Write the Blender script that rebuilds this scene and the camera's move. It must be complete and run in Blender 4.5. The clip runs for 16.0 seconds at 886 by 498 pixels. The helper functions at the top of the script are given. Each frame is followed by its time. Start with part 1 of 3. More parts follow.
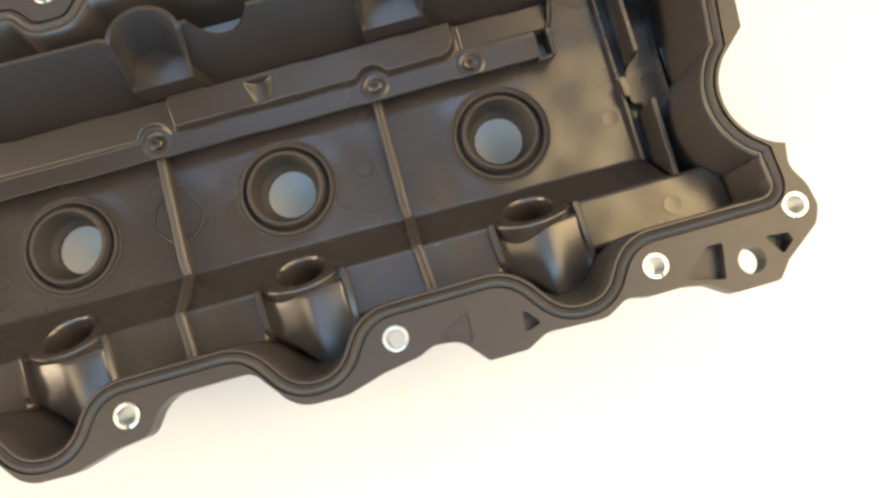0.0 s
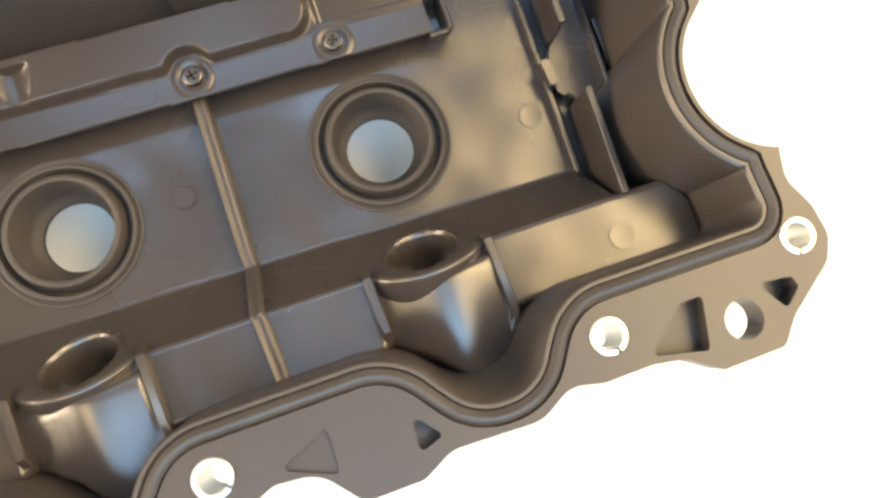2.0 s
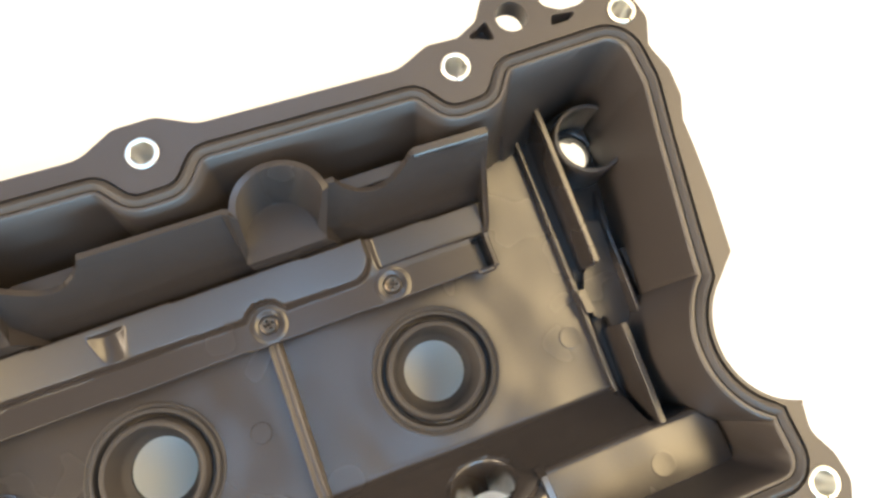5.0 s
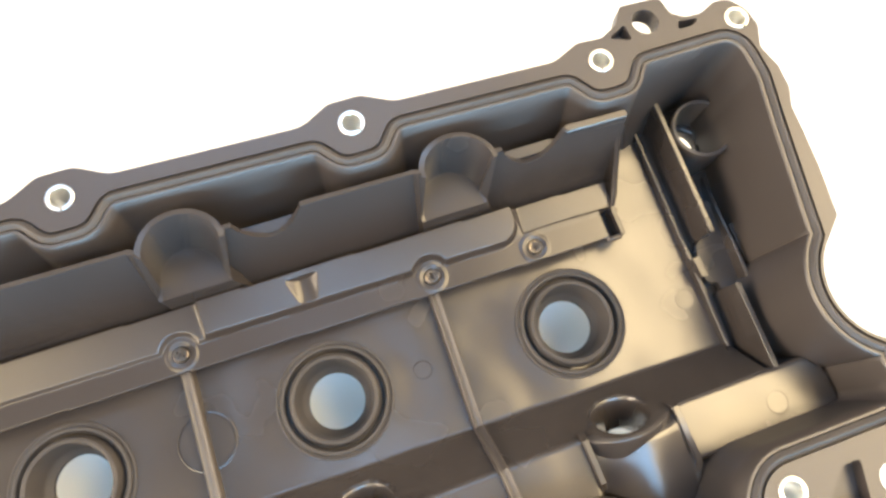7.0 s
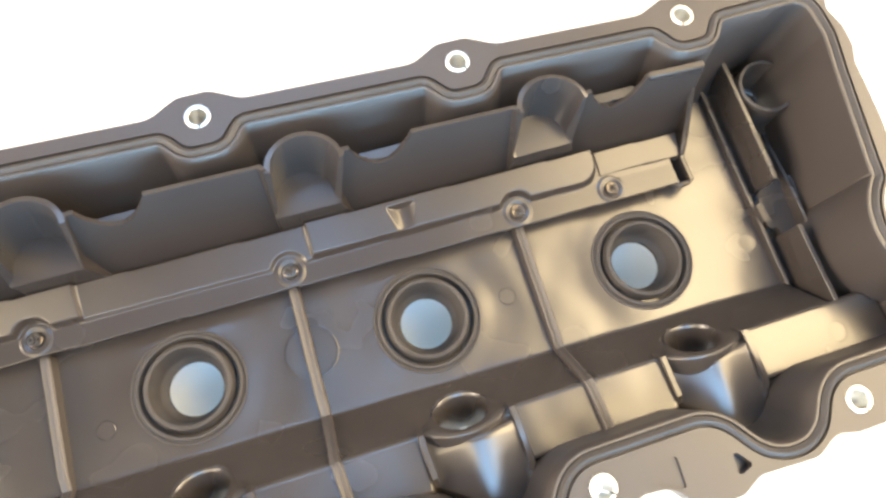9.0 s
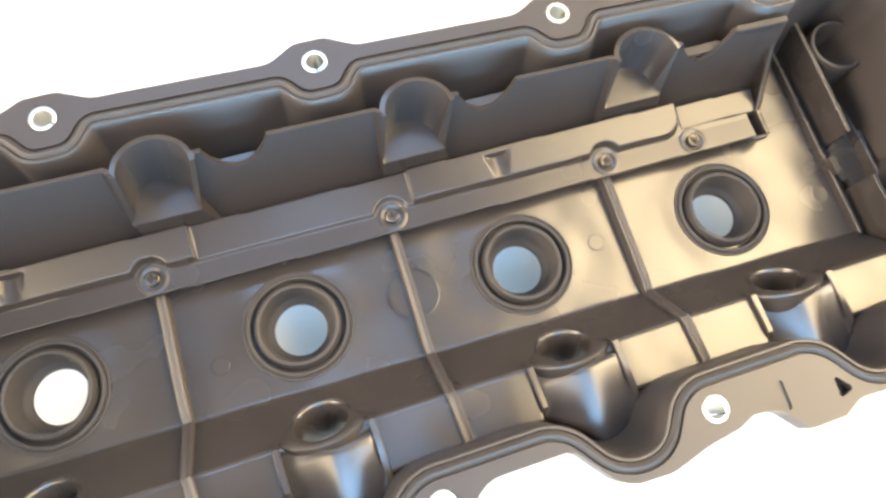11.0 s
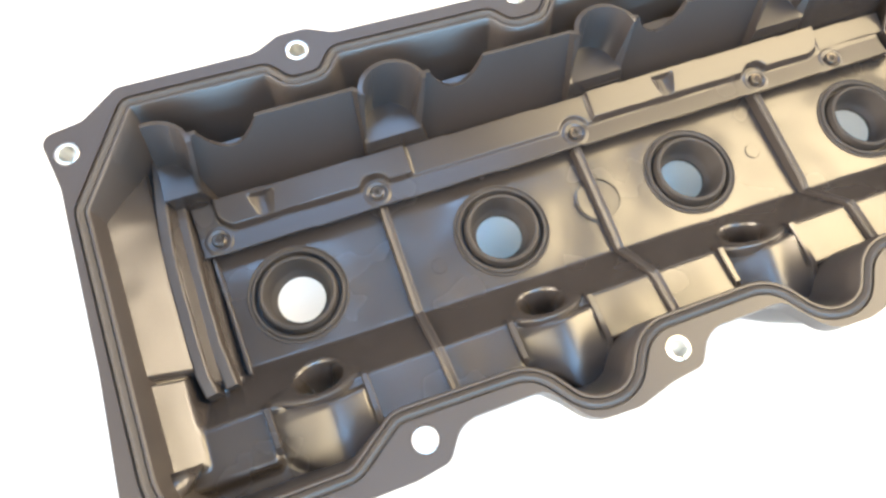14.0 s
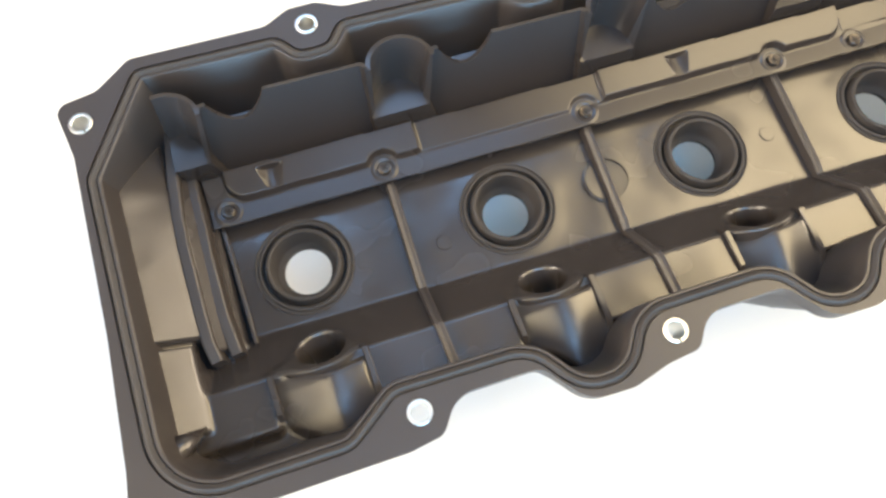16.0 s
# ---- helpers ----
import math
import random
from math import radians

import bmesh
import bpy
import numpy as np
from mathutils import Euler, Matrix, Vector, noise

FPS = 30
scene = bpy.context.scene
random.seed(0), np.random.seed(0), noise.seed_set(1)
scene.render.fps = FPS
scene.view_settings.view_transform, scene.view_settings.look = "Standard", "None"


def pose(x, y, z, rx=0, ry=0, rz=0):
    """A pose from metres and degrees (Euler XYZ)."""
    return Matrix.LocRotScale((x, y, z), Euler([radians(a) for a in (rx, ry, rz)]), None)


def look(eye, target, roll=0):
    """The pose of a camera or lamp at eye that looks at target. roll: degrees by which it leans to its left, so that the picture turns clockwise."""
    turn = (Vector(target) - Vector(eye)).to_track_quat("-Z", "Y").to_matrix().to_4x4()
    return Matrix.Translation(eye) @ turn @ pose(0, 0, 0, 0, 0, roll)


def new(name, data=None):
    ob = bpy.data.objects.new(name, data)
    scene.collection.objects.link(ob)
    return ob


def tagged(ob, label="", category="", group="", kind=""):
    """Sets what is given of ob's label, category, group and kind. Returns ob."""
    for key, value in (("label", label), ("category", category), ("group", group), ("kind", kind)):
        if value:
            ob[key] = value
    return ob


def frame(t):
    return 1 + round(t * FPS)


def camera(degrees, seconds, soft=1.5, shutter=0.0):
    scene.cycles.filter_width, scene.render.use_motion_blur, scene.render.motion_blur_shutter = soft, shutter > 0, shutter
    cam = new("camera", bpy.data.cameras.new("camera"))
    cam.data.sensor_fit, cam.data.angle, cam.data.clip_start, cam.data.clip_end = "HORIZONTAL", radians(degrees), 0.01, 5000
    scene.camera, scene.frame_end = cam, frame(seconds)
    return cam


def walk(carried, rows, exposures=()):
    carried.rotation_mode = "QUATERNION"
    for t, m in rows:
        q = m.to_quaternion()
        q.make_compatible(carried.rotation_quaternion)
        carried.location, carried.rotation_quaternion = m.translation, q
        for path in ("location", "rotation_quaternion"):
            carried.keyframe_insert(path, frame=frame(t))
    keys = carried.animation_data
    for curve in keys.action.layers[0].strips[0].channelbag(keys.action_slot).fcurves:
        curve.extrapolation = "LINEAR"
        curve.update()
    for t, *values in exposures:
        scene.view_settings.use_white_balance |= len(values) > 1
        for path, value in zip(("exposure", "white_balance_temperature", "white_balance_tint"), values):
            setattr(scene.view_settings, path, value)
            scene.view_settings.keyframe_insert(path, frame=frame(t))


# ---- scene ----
cam = camera(66.90, 16.0, soft=2.8)
PATH = [
    (0, (0.0201, -0.00864, 0.32364), (0.05917, 0.27991, -1.65505), -8.23),
    (0.5, (0.0331, 0.0068, 0.27452), (0.11677, 0.22413, -1.71188), 3.05),
    (1, (0.03727, 0.01184, 0.2566), (0.21845, 0.25009, -1.72087), 18.74),
    (1.5, (0.03999, 0.01159, 0.24735), (0.26634, 0.23608, -1.72708), 26.56),
    (2, (0.04467, 0.01534, 0.24221), (0.3025, 0.22415, -1.73007), 32.02),
    (2.5, (0.04835, 0.02473, 0.24356), (0.30699, 0.24973, -1.72684), 30.12),
    (3, (0.05893, 0.04754, 0.25094), (0.30763, 0.30398, -1.71689), 23.79),
    (3.5, (0.05631, 0.07547, 0.2526), (0.36757, 0.29433, -1.71087), 33.39),
    (6, (0.0204, 0.07257, 0.28942), (0.33736, 0.50485, -1.63741), 16.46),
    (6.5, (0.00296, 0.06323, 0.29463), (0.30368, 0.52754, -1.62735), 13.43),
    (7, (-0.0154, 0.0542, 0.29993), (0.2842, 0.53848, -1.61729), 12.82),
    (7.5, (-0.03219, 0.04752, 0.30295), (0.27238, 0.54483, -1.61014), 13.42),
    (8, (-0.04016, 0.04336, 0.30381), (0.26491, 0.54086, -1.60915), 13.97),
    (8.5, (-0.04714, 0.03703, 0.30677), (0.25443, 0.54589, -1.60376), 13.24),
    (9, (-0.06137, 0.03079, 0.31026), (0.24414, 0.54586, -1.59798), 13.59),
    (11.5, (-0.1243, 0.01774, 0.31083), (0.21605, 0.52009, -1.5949), 16.82),
    (12, (-0.13869, 0.01151, 0.31331), (0.19529, 0.53057, -1.58907), 13.43),
    (12.5, (-0.15694, 0.00326, 0.31516), (0.17726, 0.53399, -1.58396), 11.72),
    (13, (-0.17439, 0.00216, 0.31809), (0.16348, 0.52724, -1.58194), 11.60),
    (13.5, (-0.19141, -0.00167, 0.32061), (0.13149, 0.55223, -1.57383), 9.80),
    (14, (-0.20495, -0.00986, 0.32518), (0.09792, 0.57393, -1.5636), 7.80),
    (14.5, (-0.22203, -0.01535, 0.32974), (0.06946, 0.59629, -1.552), 8.20),
    (15, (-0.23227, -0.02564, 0.32476), (0.02277, 0.59044, -1.56081), 7.16),
    (15.5, (-0.22076, -0.0283, 0.32002), (0.00071, 0.56377, -1.57745), 4.08),
    (16, (-0.19601, -0.01366, 0.32768), (0.011, 0.53221, -1.58522), 2.92),
]
walk(cam, [(t, look(eye, target, roll)) for t, eye, target, roll in PATH],
     [(0, -0.68, 7450, 12), (0.5, -0.50, 7500, 12), (1.5, -0.10, 7500, 12), (2.5, 0.06, 7500, 12), (3, 0.18, 7500, 12), (3.5, 0.20, 7450, 12), (6, -0.48, 7000, 12), (6.5, -0.22, 6950, 12),
      (7, 0.21, 6900, 12), (9, 0.35, 6750, 12), (12, 0.39, 6550, 12), (13.5, 0.35, 6450, 11), (14.5, 0.15, 6450, 11), (15, -0.08, 6450, 11), (15.5, -0.28, 6450, 11), (16, -0.42, 6450, 11)])

from mathutils.geometry import delaunay_2d_cdt

# ---- world, lamps, exposure ----
world = bpy.data.worlds.new("daylight")
scene.world = world
world.use_nodes = True
wn = world.node_tree.nodes
sky = wn.new("ShaderNodeTexSky")
sky.sky_type, sky.sun_disc = "NISHITA", False
sky.sun_elevation, sky.sun_rotation = radians(40), radians(250)
world.node_tree.links.new(sky.outputs[0], wn["Background"].inputs[0])
wn["Background"].inputs[1].default_value = 0.1
scene.view_settings.exposure = 0.0


def area_lamp(name, m, sx, sy, watts, colour):
    lamp = bpy.data.lights.new(name, "AREA")
    lamp.shape, lamp.size, lamp.size_y, lamp.energy, lamp.color = "RECTANGLE", sx, sy, watts, colour
    ob = new(name, lamp)
    ob.matrix_world = m
    return ob


area_lamp("east_ceiling_light", pose(1.3, 0.05, 1.84), 1.2, 1.6, 66, (1.0, 0.79, 0.46))
# Dimmer lamp added round the east one to soften its reflected edge.
area_lamp("east_ceiling_halo", pose(1.3, -0.2, 1.855), 1.65, 1.9, 48, (1.0, 0.80, 0.48))
area_lamp("west_ceiling_light", pose(-1.4, -0.75, 1.84), 1.0, 1.2, 37, (1.0, 0.82, 0.52))
# Unseen lamps, added for blue sheen on the plastic and in the wells.
area_lamp("north_blue_fill", pose(-0.1, 1.15, 1.82), 1.2, 0.44, 20, (0.30, 0.58, 1.0))
area_lamp("south_blue_fill", pose(-0.15, -0.9, 1.84), 1.9, 0.42, 40, (0.32, 0.62, 1.0))
area_lamp("overhead_blue_fill", pose(-0.12, -0.45, 1.82), 0.12, 1.7, 7, (0.30, 0.58, 1.0))
# Made-up fill lamps before the blank walls, which have no windows.
area_lamp("south_low_fill", pose(-0.1, -2.16, 0.32, 90, 0, 0), 2.4, 0.6, 150, (0.30, 0.66, 1.0))
area_lamp("west_wall_fill", pose(-2.16, 0.1, 0.92, 0, -90, 0), 1.0, 2.6, 150, (1.0, 0.84, 0.64))
area_lamp("east_wall_fill", pose(2.16, 0.4, 0.92, 0, 90, 0), 1.0, 2.0, 95, (1.0, 0.82, 0.58))


# ---- materials ----
def material(name, base, rough, metal=0.0, grain=900.0, bump=0.05, stain=0.25, stain_size=25.0, rough_var=0.045, spec=0.5, wavy=0.0):
    """A surface with fine grain in the relief and broad wear in colour and gloss."""
    mat = bpy.data.materials.new(name)
    mat.use_nodes = True
    nt = mat.node_tree
    n, l = nt.nodes, nt.links
    b = n["Principled BSDF"]
    co = n.new("ShaderNodeTexCoord")
    big = n.new("ShaderNodeTexNoise")
    big.inputs["Scale"].default_value, big.inputs["Detail"].default_value = stain_size, 2
    fine = n.new("ShaderNodeTexNoise")
    fine.inputs["Scale"].default_value, fine.inputs["Detail"].default_value = grain, 3
    l.new(co.outputs["Object"], big.inputs["Vector"])
    l.new(co.outputs["Object"], fine.inputs["Vector"])
    ramp = n.new("ShaderNodeValToRGB")
    lo, hi = [tuple(c * k for c in base) + (1,) for k in (1 - stain, 1 + stain)]
    ramp.color_ramp.elements[0].color, ramp.color_ramp.elements[1].color = lo, hi
    ramp.color_ramp.elements[0].position, ramp.color_ramp.elements[1].position = 0.1, 0.9
    l.new(big.outputs["Fac"], ramp.inputs[0])
    l.new(ramp.outputs[0], b.inputs["Base Color"])
    mr = n.new("ShaderNodeMapRange")
    mr.inputs["From Min"].default_value, mr.inputs["From Max"].default_value = 0.1, 0.9
    mr.inputs["To Min"].default_value, mr.inputs["To Max"].default_value = rough - rough_var, rough + rough_var
    l.new(big.outputs["Fac"], mr.inputs["Value"])
    l.new(mr.outputs[0], b.inputs["Roughness"])
    b.inputs["Metallic"].default_value = metal
    b.inputs["Specular IOR Level"].default_value = spec
    bp = n.new("ShaderNodeBump")
    bp.inputs["Strength"].default_value, bp.inputs["Distance"].default_value = bump, 0.001
    l.new(fine.outputs["Fac"], bp.inputs["Height"])
    wave = n.new("ShaderNodeTexNoise")
    wave.inputs["Scale"].default_value, wave.inputs["Detail"].default_value = stain_size * 1.2, 1
    l.new(co.outputs["Object"], wave.inputs["Vector"])
    soft = n.new("ShaderNodeBump")
    soft.inputs["Strength"].default_value, soft.inputs["Distance"].default_value = wavy, 0.002
    l.new(wave.outputs["Fac"], soft.inputs["Height"])
    l.new(soft.outputs[0], bp.inputs["Normal"])
    l.new(bp.outputs[0], b.inputs["Normal"])
    return mat


M_PLASTIC = material("black_moulded_nylon", (0.029, 0.0247, 0.0235), 0.265, grain=1400, bump=0.04, stain=0.10, stain_size=30, wavy=0.6, spec=0.72, rough_var=0.035)
M_FLANGE = material("matt_flange_nylon", (0.032, 0.0275, 0.0275), 0.42, grain=1400, bump=0.05, stain=0.05, stain_size=40, wavy=0.1, spec=0.45)
M_SIDE = material("dull_side_nylon", (0.035, 0.030, 0.029), 0.46, grain=1400, bump=0.05, stain=0.05, stain_size=30, wavy=0.1, spec=0.5)
M_BAFFLE = material("black_baffle_nylon", (0.030, 0.026, 0.0255), 0.25, grain=1600, bump=0.03, stain=0.05, stain_size=30, wavy=0.05, spec=0.45)
M_RUBBER = material("black_rubber", (0.032, 0.028, 0.0272), 0.66, grain=1800, bump=0.06, stain_size=80, spec=0.4)
M_STEEL = material("zinc_plated_steel", (0.74, 0.74, 0.70), 0.36, metal=1.0, grain=2500, bump=0.08, stain=0.08, stain_size=300)
M_SCREW = material("blackened_screw_steel", (0.10, 0.088, 0.078), 0.34, metal=1.0, grain=2500, bump=0.08, stain_size=400)
M_TABLE = material("white_laminate", (0.56, 0.555, 0.54), 0.5, grain=700, bump=0.02, stain=0.02, stain_size=6)
M_WALL = material("white_wall_paint", (0.42, 0.40, 0.37), 0.8, grain=300, bump=0.05, stain=0.03, stain_size=2)
# Ceiling colour is unknown; set dark so overhead reflections stay dark.
M_CEIL = material("unseen_dark_ceiling", (0.06, 0.058, 0.056), 0.8, grain=300, bump=0.05, stain=0.05, stain_size=2)
M_FLOOR = material("grey_floor_vinyl", (0.36, 0.34, 0.31), 0.6, grain=200, bump=0.05, stain=0.1, stain_size=5)

MM = 0.001


# ---- mesh helpers (millimetres in, metres out) ----
def mesh_object(name, verts, faces, mat, smooth=None):
    me = bpy.data.meshes.new(name)
    me.from_pydata([(x * MM, y * MM, z * MM) for x, y, z in verts], [], faces)
    me.materials.append(mat)
    bm = bmesh.new()
    bm.from_mesh(me)
    bmesh.ops.recalc_face_normals(bm, faces=bm.faces[:])
    bm.to_mesh(me)
    bm.free()
    if smooth is not None:
        me.shade_smooth()
        me.set_sharp_from_angle(angle=radians(smooth))
    return new(name, me)


def part(name, ob, parent, label=""):
    ob.name = name
    ob.parent = parent
    return tagged(ob, label=label)


def rounded(corners, step=1.0):
    """A closed plan outline from (x, y, fillet radius) corners."""
    out, n = [], len(corners)
    for i, (x, y, r) in enumerate(corners):
        p, a, c = Vector((x, y)), Vector(corners[i - 1][:2]), Vector(corners[(i + 1) % n][:2])
        u, v = (a - p), (c - p)
        lu, lv = u.length, v.length
        u, v = u / lu, v / lv
        half = math.acos(max(-1, min(1, u.dot(v)))) / 2
        if r < 0.05 or half > 1.55:
            out.append((x, y))
            continue
        d = min(r / math.tan(half), lu * 0.48, lv * 0.48)
        rr = d * math.tan(half)
        centre = p + (u + v).normalized() * (rr / math.sin(half))
        s, e = p + u * d - centre, p + v * d - centre
        a0, a1 = math.atan2(s.y, s.x), math.atan2(e.y, e.x)
        da = (a1 - a0 + math.pi) % (2 * math.pi) - math.pi
        k = max(2, int(abs(da) * rr / step) + 2)
        for j in range(k + 1):
            t = a0 + da * j / k
            out.append((centre.x + rr * math.cos(t), centre.y + rr * math.sin(t)))
    return out


def resample(loop, step):
    p = np.array(loop + [loop[0]])
    s = np.concatenate([[0], np.cumsum(np.hypot(*np.diff(p, axis=0).T))])
    t = np.linspace(0, s[-1], int(s[-1] / step) + 1)[:-1]
    return np.stack([np.interp(t, s, p[:, 0]), np.interp(t, s, p[:, 1])], 1)


def outward(path):
    d = np.roll(path, -2, 0) - np.roll(path, 2, 0)
    d /= np.linalg.norm(d, axis=1)[:, None]
    return np.stack([d[:, 1], -d[:, 0]], 1)


def circle(cx, cy, r, n=32):
    return [(cx + r * math.cos(2 * math.pi * i / n), cy + r * math.sin(2 * math.pi * i / n)) for i in range(n)]


def sweep_loop(name, path, profile, mat, smooth=40, share=None, lean=None, lift=None):
    """A closed profile of (offset outwards, z) carried round a closed plan path."""
    nrm = outward(path)
    n, m = len(path), len(profile)
    share, lean = share or [0] * m, path * 0 if lean is None else lean
    lift = np.zeros(n) if lift is None else lift
    verts = [(*(path[i] + nrm[i] * d + lean[i] * k), z + lift[i] * k) for i in range(n) for (d, z), k in zip(profile, share)]
    faces = [(i * m + j, i * m + (j + 1) % m, ((i + 1) % n) * m + (j + 1) % m, ((i + 1) % n) * m + j) for i in range(n) for j in range(m)]
    return mesh_object(name, verts, faces, mat, smooth)


def plate(name, loops, z0, z1, mat, blind=(), bevel=0.0):
    """A flat plate from z0 up to z1: the first loop is its edge, the rest go through it; blind ones are (loop, depth) pits."""
    verts, faces = [], []

    def ring(loop, z):
        verts.extend((x, y, z) for x, y in loop)
        return list(range(len(verts) - len(loop), len(verts)))

    def cover_up(rings):
        pts = [Vector(verts[i][:2]) for r in rings for i in r]
        ids = [i for r in rings for i in r]
        edges, start = [], 0
        for r in rings:
            edges += [(start + k, start + (k + 1) % len(r)) for k in range(len(r))]
            start += len(r)
        out, _, tris, origin, _, _ = delaunay_2d_cdt(pts, edges, [], 0, 1e-4)
        mid = np.array([[sum(out[i][k] for i in t) / 3 for k in (0, 1)] for t in tris])
        odd = np.zeros(len(tris), bool)
        for r in rings:
            odd ^= inside(mid[:, 0], mid[:, 1], [verts[i][:2] for i in r])
        for t, good in zip(tris, odd):
            if good and all(origin[i] for i in t):
                faces.append(tuple(ids[origin[i][0]] for i in t))

    def wall(a, b):
        faces.extend((a[k], a[(k + 1) % len(a)], b[(k + 1) % len(a)], b[k]) for k in range(len(a)))

    tops, bots = [ring(p, z1) for p in loops], [ring(p, z0) for p in loops]
    sunk, pits = [ring(p, z1) for p, _ in blind], [ring(p, z1 - d) for p, d in blind]
    cover_up(tops + sunk)
    cover_up(bots)
    for r in pits:
        cover_up([r])
    for a, b in zip(tops + sunk, bots + pits):
        wall(a, b)
    ob = mesh_object(name, verts, faces, mat)
    if bevel:
        mod = ob.modifiers.new("edge", "BEVEL")
        mod.width, mod.segments, mod.limit_method, mod.angle_limit, mod.harden_normals = bevel * MM, 2, "ANGLE", radians(50), True
    return ob


def lathe(name, profile, mat, n=56, smooth=35):
    """A closed profile of (radius, z) turned round the z axis."""
    m = len(profile)
    verts = [(r * math.cos(2 * math.pi * i / n), r * math.sin(2 * math.pi * i / n), z) for i in range(n) for r, z in profile]
    faces = [(i * m + j, i * m + (j + 1) % m, ((i + 1) % n) * m + (j + 1) % m, ((i + 1) % n) * m + j) for i in range(n) for j in range(m)]
    return mesh_object(name, verts, faces, mat, smooth)


def sheet(name, rows, mat, thick, smooth=40, offset=-1.0, worn=0.0):
    """A sheet from rows of points, given a thickness."""
    m = len(rows[0])
    verts = [p for r in rows for p in r]
    faces = [(i * m + j, i * m + j + 1, (i + 1) * m + j + 1, (i + 1) * m + j) for i in range(len(rows) - 1) for j in range(m - 1)]
    ob = mesh_object(name, verts, faces, mat, smooth)
    mod = ob.modifiers.new("thickness", "SOLIDIFY")
    mod.thickness, mod.offset = thick * MM, offset
    if worn:
        mod = ob.modifiers.new("edge", "BEVEL")
        mod.width, mod.segments, mod.limit_method, mod.angle_limit, mod.harden_normals = worn * MM, 2, "ANGLE", radians(40), True
    return ob


def rib(name, line, width, mat, depth, groove=0.0):
    """A moulded rib whose crest follows line, a list of (x, y, z); depth goes down from the crest."""
    w = width / 2
    prof = [(-w * 1.25, -depth), (-w, -0.5), (-w * 0.75, 0), (-w * 0.15, -groove), (w * 0.15, -groove), (w * 0.75, 0), (w, -0.5), (w * 1.25, -depth)]
    verts, m, n = [], len(prof), len(line)
    for i, (x, y, z) in enumerate(line):
        a, b = line[max(0, i - 1)], line[min(n - 1, i + 1)]
        d = Vector((b[0] - a[0], b[1] - a[1]))
        d.normalize()
        verts += [(x - d.y * s, y + d.x * s, z + h) for s, h in prof]
    faces = [(i * m + j, i * m + (j + 1) % m, (i + 1) * m + (j + 1) % m, (i + 1) * m + j) for i in range(n - 1) for j in range(m)]
    faces += [tuple(range(m)), tuple((n - 1) * m + j for j in range(m))]
    return mesh_object(name, verts, faces, mat, 30)


def upright(name, plan, z0, tops, thick, mat):
    """A thin upright plate over a plan line, from z0 to the crest heights in tops."""
    rows = [[(x, y, z0) for x, y in plan], [(x, y, z) for (x, y), z in zip(plan, tops)]]
    ob = sheet(name, rows, mat, thick, offset=0.0, smooth=30)
    mod = ob.modifiers.new("edge", "BEVEL")
    mod.width, mod.segments, mod.limit_method, mod.harden_normals = 0.45 * MM, 2, "ANGLE", True
    return ob


def field(name, xs, ys, z, keep, mat, thick=0.0, smooth=60):
    """A moulded surface z over a grid, where keep is true."""
    X, Y = np.meshgrid(xs, ys, indexing="ij")
    idx = np.arange(X.size).reshape(X.shape)
    full = keep[:-1, :-1] & keep[1:, :-1] & keep[1:, 1:] & keep[:-1, 1:]
    quads = np.stack([idx[:-1, :-1], idx[1:, :-1], idx[1:, 1:], idx[:-1, 1:]], -1)[full]
    used = np.unique(quads)
    renum = np.zeros(X.size, int)
    renum[used] = np.arange(len(used))
    co = np.stack([X.ravel(), Y.ravel(), z.ravel()], 1)[used] * MM
    me = bpy.data.meshes.new(name)
    me.from_pydata(co.tolist(), [], renum[quads].tolist())
    me.materials.append(mat)
    me.shade_smooth()
    if smooth:
        me.set_sharp_from_angle(angle=radians(smooth))
    ob = new(name, me)
    if thick:
        mod = ob.modifiers.new("thickness", "SOLIDIFY")
        mod.thickness, mod.offset = thick * MM, -1.0
    return ob


def ease(v, a, b):
    t = np.clip((v - a) / (b - a), 0, 1)
    return t * t * (3 - 2 * t)


def inside(px, py, loop):
    hit = np.zeros(px.shape, bool)
    x0, y0 = loop[-1]
    for x1, y1 in loop:
        cross = (y1 > py) != (y0 > py)
        with np.errstate(divide="ignore", invalid="ignore"):
            hit ^= cross & (px < (x0 - x1) * (py - y1) / (y0 - y1) + x1)
        x0, y0 = x1, y1
    return hit


# ---- plan of the cover, in millimetres ----
TOP = 85.0                                       # the joint face, which looks up
NEAR_BOLTS = [(150.8, 6.8), (96, -0.5), (0, 0), (-98, 0), (-196, 1), (-292, -5)]
FAR_BOLTS = [(-291, 149), (-194, 167), (-96, 165), (3, 162), (98, 158.5), (156, 160)]
HOLES = [(64, 75.5), (-33, 77.5), (-130, 79), (-226, 80.5)]
TUBES = [63.5, -33, -130, -227]


def mouth_y(tx):
    """How far back the mouth of a tube lies on the slope, which grows flatter along the cover."""
    return 36.8 - 0.011 * (tx - 60)


SCREWS = [(59.5, 107.5), (16.5, 109), (-81, 110.5), (-179, 111.5), (-251, 112)]


def far_y(x):
    return 161.8 - 0.027 * x


def bay(bx):
    return [(bx + 44.5, 10, 17), (bx + 58.5, -9.3, 17), (bx + 77, -9.3, 16), (bx + 89.5, 10, 16)]


def detour(bx, by):
    g = far_y(bx) - 4
    return [(bx + 14, g, 6), (bx + 7, by - 13.5, 8), (bx - 7, by - 13.5, 8), (bx - 14, g, 6)]


